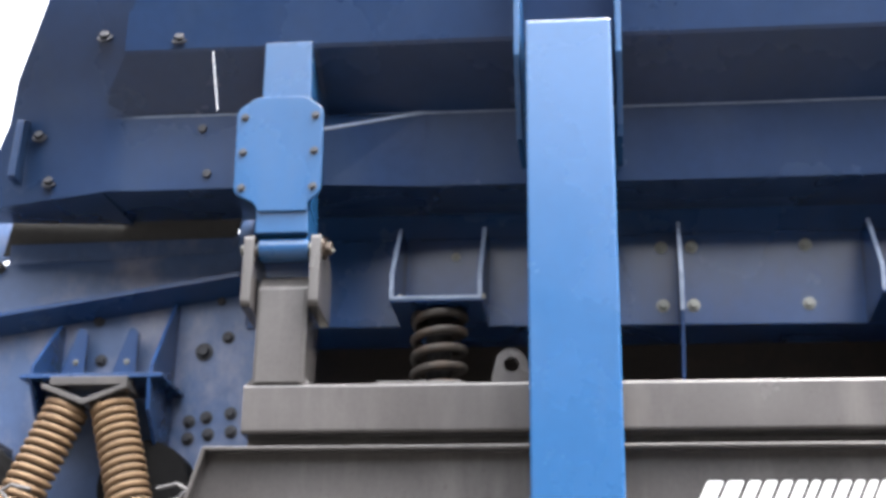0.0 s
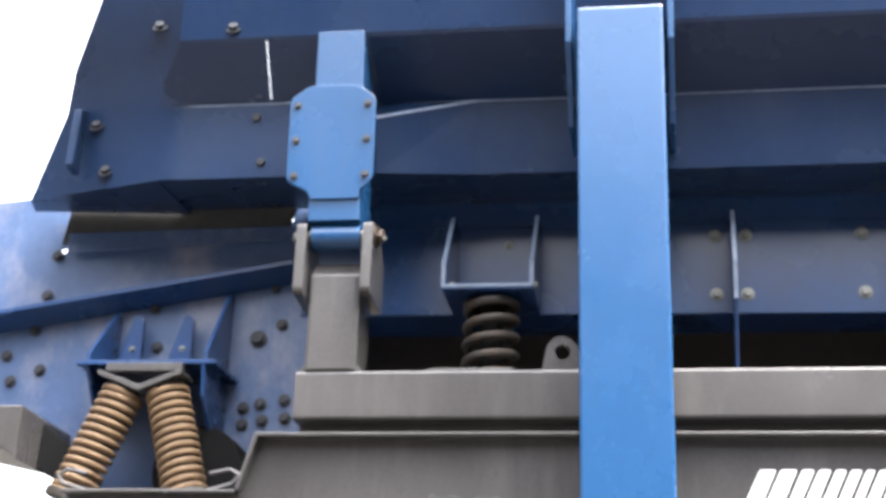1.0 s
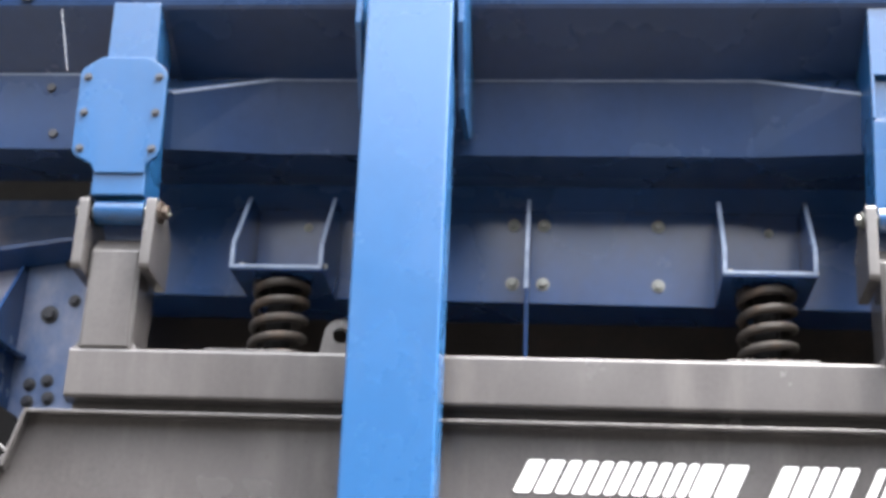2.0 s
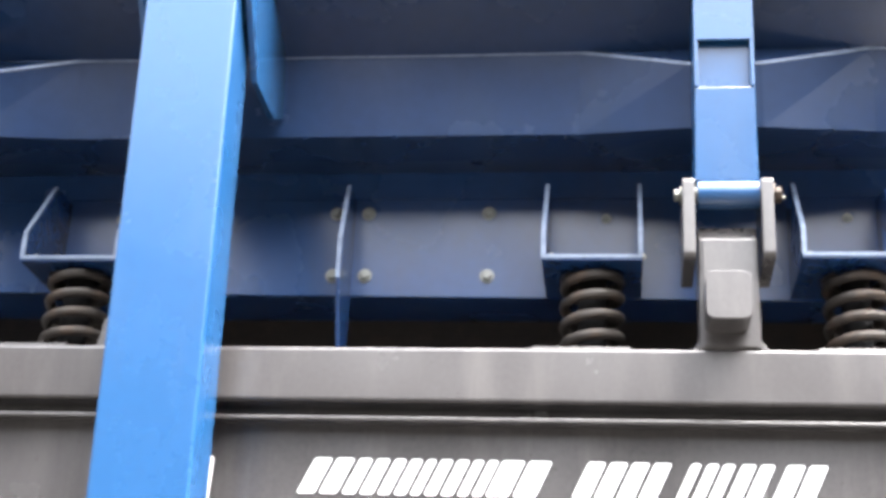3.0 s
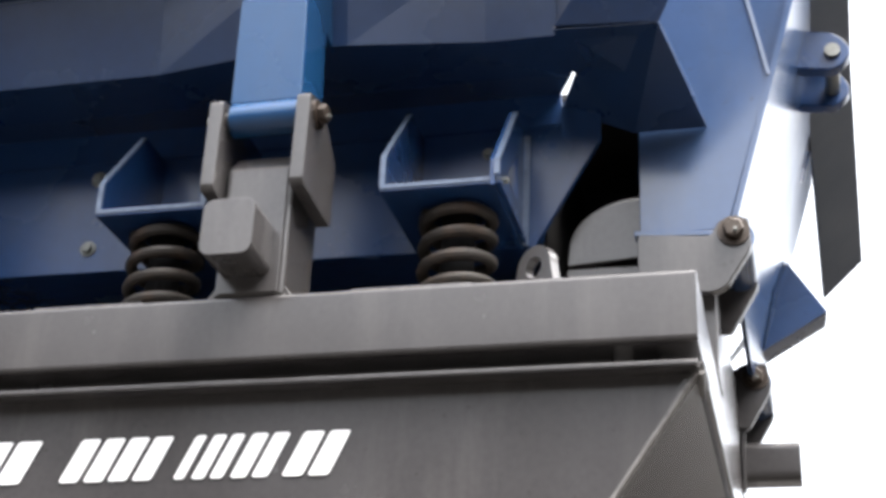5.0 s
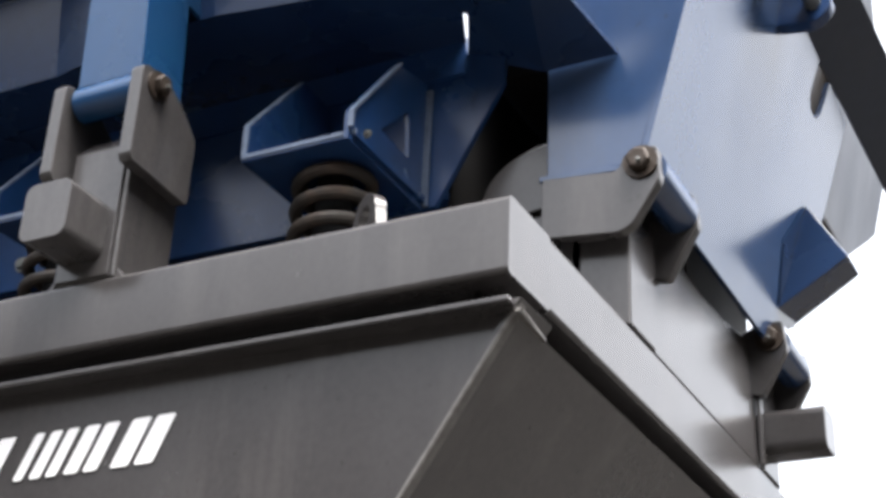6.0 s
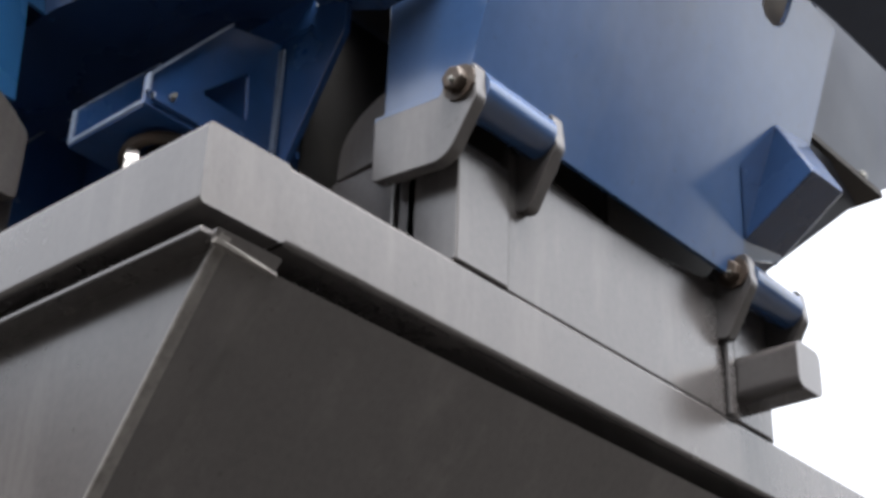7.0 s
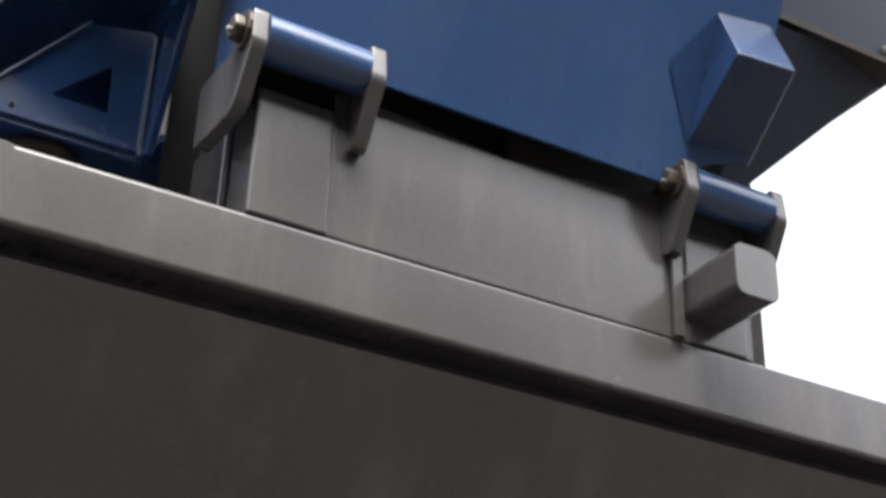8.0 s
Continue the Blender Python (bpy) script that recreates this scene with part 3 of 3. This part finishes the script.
part("knuckle", rod((-3.742, 0.002, 3.684), (-3.57, 0.002, 3.684), 0.044, 24), BLUE, arm, "blue hinge barrel", True)
arm2 = part("hinge_arm", slab([(-1.142, -0.02, 3.722), (-0.954, -0.02, 3.722), (-0.956, -0.04, 4.03), (-1.138, -0.04, 4.03)], (0, 0.16, 0), 0.004), BLUE, side, "blue box-section hinge arm")
part("arm_cheek", slab([(-1.138, -0.045, 4.03), (-1.138, -0.06, 4.60), (-1.138, 0.2, 4.60), (-1.138, 0.2, 4.0)], (0.012, 0, 0), 0.002), BLUE, arm2)
part("arm_cheek", slab([(-0.968, -0.045, 4.03), (-0.968, -0.06, 4.60), (-0.968, 0.2, 4.60), (-0.968, 0.2, 4.0)], (0.012, 0, 0), 0.002), BLUE, arm2)
part("arm_back", slab([(-1.126, -0.012, 4.02), (-0.968, -0.012, 4.02), (-0.968, -0.024, 4.25), (-1.126, -0.024, 4.25)], (0, 0.01, 0), 0), BLUE, arm2)
part("arm_top", slab([(-1.138, -0.05, 4.19), (-0.956, -0.05, 4.19), (-0.956, -0.065, 4.6), (-1.138, -0.065, 4.6)], (0, 0.012, 0), 0.002), BLUE, arm2)
part("knuckle", rod((-1.134, 0.002, 3.684), (-0.954, 0.002, 3.684), 0.044, 24), BLUE, arm2, "blue hinge barrel", True)

# ---- the blue prop bar ----
bar = thing("prop_bar", "long bright blue box-section prop bar", "prop")
part("bar_tube", slab([(-2.79, -0.265, 2.3), (-2.505, -0.265, 2.3), (-2.52, -0.325, 4.365), (-2.805, -0.325, 4.365)], (0, 0.185, 0), 0.008), BLUE, bar)
for xa in (-2.845, -2.505):
    part("clevis_plate", slab([(xa, y, z) for y, z in ((-0.30, 4.25), (-0.36, 4.9), (0.0, 4.9), (0.27, 4.10), (0.12, 4.02), (-0.12, 4.02))], (0.02, 0, 0), 0.003), BLUE, bar)


# ---- far hopper walls that close the place ----
far = thing("hopper_rear_wall", "blue rear wall of the hopper", "hopper wall")
part("rear_sheet", slab([(-4.0, 2.4, 3.98), (-1.2, 2.4, 3.98), (-1.2, 2.75, 4.9), (-4.0, 2.75, 4.9)], (0, 0.02, 0), 0), BLUE, far)

# ---- blue end flap ----
flap = thing("hopper_end_wall", "blue folding end wall of the hopper, leaning outwards", "hopper wall")


def fx(z): return 0.05 + (z - 3.55) * 0.27


flap_outer = [(0.615, 3.60), (0.90, 3.57), (1.66, 3.57), (1.79, 3.65), (1.90, 3.69), (1.925, 3.9), (1.955, 4.10), (1.985, 4.435), (1.75, 4.447), (1.74, 4.37), (1.728, 4.325), (1.71, 4.298), (1.675, 4.285), (1.632, 4.29), (1.608, 4.31), (1.602, 4.34), (1.617, 4.45), (1.38, 4.455), (1.25, 4.9), (0.615, 4.9)]
bm = slab([(fx(z), y, z) for y, z in flap_outer], (-0.016, 0, 0.004), 0)
part("flap_sheet", bm, FADED, flap, "sky-lit blue flap plate with a slot")
part("flange", slab([(-0.19, 0.62, 3.60), (fx(3.6) - 0.02, 0.62, 3.60), (0.175, 0.62, 4.07), (0.110, 0.62, 4.42), (0.0, 0.62, 4.9), (-0.19, 0.62, 4.9)], (0, 0.015, 0), 0.002), FADED, flap, "blue side flange of the flap")
part("worn_edge", slab([(0.170, 0.614, 4.07), (0.180, 0.614, 4.07), (0.115, 0.614, 4.42), (0.105, 0.614, 4.42)], (0, 0.008, 0), 0), WORN_LIT, flap, "pale edge, part wear and part painted highlight")
part("inner_gusset", slab([(0.10, 0.68, 4.0), (fx(4.0) - 0.02, 0.68, 4.0), (fx(4.46) - 0.02, 0.68, 4.46), (0.08, 0.68, 4.40)], (0, 0.012, 0), 0.002), FADED, flap, "blue gusset inside the flap")
part("flange_foot", slab([(-0.205, 0.605, 3.588), (0.02, 0.605, 3.575), (0.02, 0.605, 3.59), (-0.205, 0.605, 3.603)], (0, 0.04, 0), 0.002), FADED, flap)


def ox(y, z): return 0.290 + (y - 1.7) * 0.051 + (z - 4.45) * 1.01


# Added dark sheet: makes the inside of the flap read as shade.
part("inner_liner", slab([(fx(z) - 0.09, y, z) for y, z in ((0.72, 4.1), (1.72, 4.1), (1.72, 4.9), (0.72, 4.9))], (-0.02, 0, 0), 0), STEEL_SHADE, flap, "added dark sheet for the shade inside the flap")
part("upper_lip", slab([(ox(y, z), y, z) for y, z in ((0.9, 4.462), (1.97, 4.448), (3.0, 4.42), (3.0, 4.585), (1.5, 4.61), (0.9, 4.63))], (-0.010, 0, 0.012), 0.0), MATTE, flap, "leaning blue lip, shade put into its colour")


def px(y, z): return 0.172 - (y - 1.928) * 0.155 + (z - 4.066) * 0.245


# Added dark sheet so that the slot shows shade, not sky.
part("side_liner", slab([(px(y, z) - 0.05, y, z) for y, z in ((1.66, 4.1), (1.88, 4.1), (2.5, 4.3), (2.5, 4.9), (1.66, 4.9))], (-0.01, 0, 0), 0), STEEL_SHADE, flap, "added dark sheet for the shade inside the flap")
part("outer_plate", slab([(px(y, z), y, z) for y, z in ((1.88, 4.06), (2.445, 4.149), (3.25, 4.64), (3.4, 4.74), (3.4, 5.1), (1.93, 5.1))], (-0.016, 0, 0.004), 0.0), MATTE, flap, "outer blue plate, shade put into its colour")
bolt((px(2.40, 4.19) + 0.002, 2.40, 4.19), (1, 0.15, -0.25), flap, 0.014, ZINC)
part("worn_edge", slab([(px(1.93, 4.066) + 0.006, 1.93, 4.066), (px(2.14, 4.10) + 0.006, 2.14, 4.10), (px(2.14, 4.085) + 0.004, 2.14, 4.085), (px(1.93, 4.045) + 0.004, 1.93, 4.045)], (-0.008, 0, 0), 0), WORN_LIT, flap, "pale edge, part wear and part painted highlight")
bm = bmesh.new()
tip, left_foot, low, ridge, nose, low_right, back = [bm.verts.new(p) for p in ((fx(4.03) + 0.004, 1.762, 4.03), (fx(3.86) + 0.004, 1.635, 3.86), (fx(3.674) + 0.004, 1.715, 3.674), (0.31, 1.70, 3.805), (0.305, 1.885, 3.825), (0.06, 1.93, 3.695), (fx(4.05) + 0.004, 1.93, 4.05))]
for f in ((tip, left_foot, low), (tip, low, ridge), (ridge, low, low_right, nose), (tip, ridge, nose, back), (back, nose, low_right)):
    bm.faces.new(f)
bmesh.ops.recalc_face_normals(bm, faces=bm.faces)
bmesh.ops.bevel(bm, geom=[e for e in bm.edges if len(e.link_faces) == 2], offset=0.01, segments=2, affect="EDGES", profile=0.5)
# The wedge takes a darker paint to carry the shade of its underside.
part("wedge", bm, DULL, flap, "folded blue wedge bracket, darkened for its underside shade", True)
bm = slab([(0.190, 1.925, 4.062), (0.132, 2.440, 4.146), (-0.10, 1.93, 3.640)], (-0.006, 0.004, 0.002), 0)
part("lower_flange", bm, MATTE, flap, "blue return flange, shade put into its colour")
for y in (1.0, 1.22):
    part("lug", slab([(x, y, z) for x, z in rounded([(0.22, 4.33), (0.375, 4.305), (0.428, 4.37), (0.385, 4.44), (0.23, 4.47)], 0.05, 5)], (0, 0.05, 0), 0.006), BLUE2, flap, "rounded blue lug", True)
part("lug_pin", rod((0.365, 0.985, 4.372), (0.365, 1.285, 4.372), 0.024, 16), ZINC, flap, "", True)
# Two added dark plates fill the hinge gaps with shade.
part("hinge_backing", box(-0.075, -0.06, 1.30, 1.90, 3.50, 3.75, 0), STEEL_SHADE, flap, "added dark plate for the shade behind the hinges")
part("back_plate", box(-0.14, -0.12, 0.66, 2.1, 3.2, 3.9, 0), STEEL_SHADE, flap, "added dark plate for the shade behind the hinges")

# ---- end hinges ----
def end_hinge(y0, label, with_cheek):
    t = thing("hinge_post", label, "hinge post", "hinge posts of the end wall", at=(-0.08, y0 + 0.12, 3.2))
    part("post", box(-0.17, 0.004, y0 + 0.045, y0 + 0.22, 3.2, 3.50, 0.005), GREY, t)
    for k, ya in enumerate((y0 - 0.02, y0 + 0.25)):
        if with_cheek and k == 0:
            r = rounded([(-0.195, 3.425), (0.0, 3.405), (0.035, 3.42), (0.105, 3.53), (0.10, 3.62), (0.02, 3.615), (0.0, 3.57), (-0.195, 3.588)], 0.016, 5)
        else:
            r = rounded([(-0.05, 3.42), (0.03, 3.40), (0.11, 3.54), (0.10, 3.63), (0.02, 3.63), (-0.05, 3.58)], 0.016, 5)
        part("clevis_plate", slab([(x, ya, z) for x, z in r], (0, 0.035, 0), 0.004), GREY, t, "", True)
    part("barrel", rod((0.06, y0 + 0.016, 3.575), (0.06, y0 + 0.25, 3.575), 0.052, 24), FADED, t, "blue hinge barrel", True)
    bolt((0.06, y0 - 0.02, 3.578), (0, -1, 0), t, 0.03, RUSTY, "pin_bolt")
    part("grease_nipple", rod((0.066, y0 - 0.05, 3.566), (0.066, y0 - 0.064, 3.566), 0.006, 10, 0.002), ZINC, t, "bright steel grease nipple", True)
    return t


end_hinge(0.615, "grey end hinge post with clevis and rusty pin", True)
e2 = end_hinge(1.715, "grey end hinge post with square tube stub", False)
stub(e2, 1.75, 1.875, 3.248, 3.378, "x")
part("strap", box(0.004, 0.016, 1.712, 1.742, 3.202, 3.42, 0.002), GREY, e2, "flat grey strap")
tagged(part("cross_plate", slab([(-0.002, 0.8365, 3.2), (-0.002, 0.8365, 3.555), (-0.002, 0.97, 3.555), (-0.002, 1.08, 3.543), (-0.002, 1.25, 3.530), (-0.002, 1.45, 3.542), (-0.002, 1.6, 3.562), (-0.002, 1.75, 3.585), (-0.002, 1.955, 3.58), (-0.002, 1.955, 3.2)], (-0.02, 0, 0), 0.003), GREY), "flat grey cross plate between the end hinges", "plate")
guard = thing("guard_plate", "grey rounded guard plate behind the corner", "plate", at=(-0.3, 0.7, 3.2))
ring = [(-0.19, 3.56), (-0.40, 3.545), (-0.395, 3.60)] + [(-0.19 - 0.205 * math.cos(a), 3.60 + 0.145 * math.sin(a)) for a in [math.pi / 2 * k / 10 for k in range(1, 11)]]
part("upper_plate", slab([(x, 0.68, z) for x, z in ring], (0, 0.04, 0), 0.004), GREY, guard)
part("lower_block", box(-0.40, -0.19, 0.665, 0.72, 3.2, 3.53, 0.006), GREY, guard)

# ---- blue screen box with rusty springs ----
screen = thing("screen_box", "blue vibrating screen box with bolted side plate", "screen box")
part("side_plate", slab([(-5.6, 0.58, 3.45), (-5.6, 0.58, 3.15), (-4.95, 0.58, 3.02), (-4.5, 0.58, 2.8), (-3.72, 0.58, 2.8), (-3.72, 0.58, 3.60), (-3.93, 0.58, 3.60), (-3.93, 0.58, 3.79), (-5.6, 0.58, 3.505)], (0, 0.02, 0), 0.003), DUSTY, screen, "flat blue side plate, dusty and worn")
part("sloping_flange", slab([(-5.6, 0.46, 3.50), (-3.94, 0.46, 3.762), (-3.94, 0.60, 3.762), (-5.6, 0.60, 3.50)], (0, 0, 0.018), 0.002), BLUE2, screen, "sloping blue flange")
part("flange_lip", slab([(-5.6, 0.576, 3.462), (-3.94, 0.576, 3.724), (-3.94, 0.458, 3.761), (-5.6, 0.458, 3.499)], (0, 0, 0.008), 0), BLUE2, screen)
part("upper_plate", slab([(-4.935, 0.59, 3.60), (-3.92, 0.59, 3.76), (-3.92, 0.59, 4.10), (-3.99, 0.59, 4.10), (-3.985, 0.59, 3.99), (-4.02, 0.59, 3.985), (-4.91, 0.59, 3.93), (-4.91, 0.59, 3.89), (-4.935, 0.59, 3.87)], (0, 0.016, 0), 0.002), DUSTY, screen, "upper blue plate")
part("upper_plate", slab([(-5.6, 0.607, 3.50), (-4.90, 0.607, 3.60), (-4.90, 0.607, 3.87), (-4.955, 0.607, 3.875), (-4.955, 0.607, 3.90), (-4.90, 0.607, 3.915), (-4.90, 0.607, 4.08), (-5.06, 0.607, 4.13), (-5.6, 0.607, 4.09)], (0, 0.016, 0), 0.002), DUSTY, screen, "upper blue plate")
part("dusty_sill", slab([(-4.90, 0.548, 3.862), (-4.0, 0.548, 3.895), (-3.97, 0.548, 3.955), (-4.9, 0.548, 3.945)], (0, 0.006, 0), 0.002), DUSTY, screen, "dust-covered strip under the curtain")
part("curtain", slab([(-4.93, 0.555, 3.905), (-4.0, 0.555, 3.93), (-3.95, 0.555, 4.10), (-4.9, 0.555, 4.10)], (0, 0.02, 0), 0.004), DRAPE, screen, "dust-grey rubber sealing curtain")
shelf = part("spring_console", box(-4.685, -4.15, 0.29, 0.58, 3.318, 3.334, 0.002), BLUE2, screen, "blue console over the rusty springs")
for x, zt in ((-4.655, 3.60), (-4.205, 3.68)):
    part("gusset", slab([(x, 0.58, zt), (x, 0.54, zt), (x, 0.31, 3.37), (x, 0.31, 3.334), (x, 0.58, 3.334)], (0.012, 0, 0), 0.002), BLUE2, shelf)
part("side_cheek", slab([(-4.205, 0.58, 3.334), (-4.205, 0.29, 3.334), (-4.205, 0.31, 3.20), (-4.205, 0.58, 2.95)], (0.012, 0, 0), 0.002), BLUE2, shelf)
part("side_cheek", slab([(-4.655, 0.58, 3.334), (-4.655, 0.29, 3.334), (-4.655, 0.40, 3.20), (-4.655, 0.58, 3.10)], (0.012, 0, 0), 0.002), BLUE2, shelf)
for x in (-4.575, -4.375):
    ring = rounded([(x - 0.06, 3.334), (x + 0.05, 3.334), (x + 0.05, 3.565), (x + 0.015, 3.58)], 0.025, 4)
    part("small_gusset", slab([(u, 0.50, z) for u, z in ring], (0, 0.03, 0), 0.003), BLUE2, shelf)
    bolt((x + 0.015, 0.50, 3.44), (0, -1, 0), shelf, 0.008, ZINC)
part("clamp_bar", box(-4.56, -4.27, 0.27, 0.36, 3.285, 3.317, 0.003), GREY, shelf, "grey clamp bar")
bm = bmesh.new()
add_slab(bm, [(-4.57, 0.225, 3.280), (-4.412, 0.225, 3.222), (-4.255, 0.225, 3.280), (-4.255, 0.225, 3.262), (-4.412, 0.225, 3.200), (-4.57, 0.225, 3.262)], (0, 0.15, 0))
part("v_clamp", bevelled(bm, 0.002), GREY, shelf, "v-shaped spring clamp")
for x, z in ((-5.104, 3.441), (-4.959, 3.382), (-5.075, 3.337), (-5.0, 3.545), (-4.513, 3.631), (-4.489, 3.469), (-3.995, 3.554), (-4.057, 3.24), (-3.964, 3.255), (-4.045, 3.175), (-3.958, 3.185), (-4.122, 3.225), (-4.122, 3.16)):
    bolt((x, 0.58, z), (0, -1, 0), screen, 0.017)
bolt((-4.085, 0.58, 3.498), (0, -1, 0), screen, 0.024)
for x, z in ((-4.971, 3.69), (-4.032, 3.70), (-4.95, 3.86)):
    bolt((x, 0.585, z), (0, -1, 0), screen, 0.018)

for top, foot in (((-4.495, 0.31, 3.215), (-4.64, 0.27, 2.815)), ((-4.328, 0.31, 3.215), (-4.205, 0.27, 2.815))):
    t = thing("inclined_spring", "rusty yellow-brown inclined coil spring under a blue console", "coil spring", "rusty screen springs", at=foot)
    part("coil", coil(foot, top, 0.070, 0.0120, 14.0, 8, 22), RUST, t, "", True)
    d = (Vector(top) - Vector(foot)).normalized()
    part("core", rod(Vector(foot) - d * 0.01, Vector(top) + d * 0.02, 0.062, 16), STEEL_SHADE, t, "", True)
    part("foot_ring", rod(Vector(foot) - d * 0.015, Vector(foot) + d * 0.015, 0.088, 20, 0.003), STEEL_SHADE, t, "", True)
drum = tagged(part("drum", rod((-4.23, 0.42, 2.95), (-4.23, 0.58, 2.95), 0.17, 28, 0.01), RUBBER_SHADE, None, "", True), "black rubber drum behind the rusty springs", "drum")


def hook(x, side):
    pts = [Vector((x - side * 0.07, 0.10, 2.80)), Vector((x + side * 0.06, 0.10, 2.835)), Vector((x + side * 0.085, 0.10, 2.865)), Vector((x + side * 0.05, 0.10, 2.885)), Vector((x - side * 0.02, 0.10, 2.87))]
    bm = bmesh.new()
    for a, b in zip(pts, pts[1:]):
        piece = rod(a, b, 0.007, 8)
        me = bpy.data.meshes.new("tmp")
        piece.to_mesh(me)
        piece.free()
        bm.from_mesh(me)
        bpy.data.meshes.remove(me)
    tagged(part("spring_hook", bm, GREY, None, "", True), "bent grey rod hook on the spring shelf", "hook", "spring hooks")


hook(-4.05, 1)
hook(-4.53, -1)
grey_box = thing("grey_cover", "grey steel cover box at the end of the screen", "cover", at=(-5.0, 0.3, 3.0))
part("box_body", slab([(-5.6, 0.12, 3.12), (-4.79, 0.12, 3.12), (-4.79, 0.12, 2.925), (-4.84, 0.12, 2.96)], (0, 0.45, 0), 0.006), GREY, grey_box)
part("dark_side", slab([(-4.788, 0.30, 3.10), (-4.66, 0.45, 2.98), (-4.60, 0.45, 2.81), (-4.788, 0.30, 2.94)], (0, 0.1, 0), 0.003), RUBBER_SHADE, grey_box, "black side of the cover")
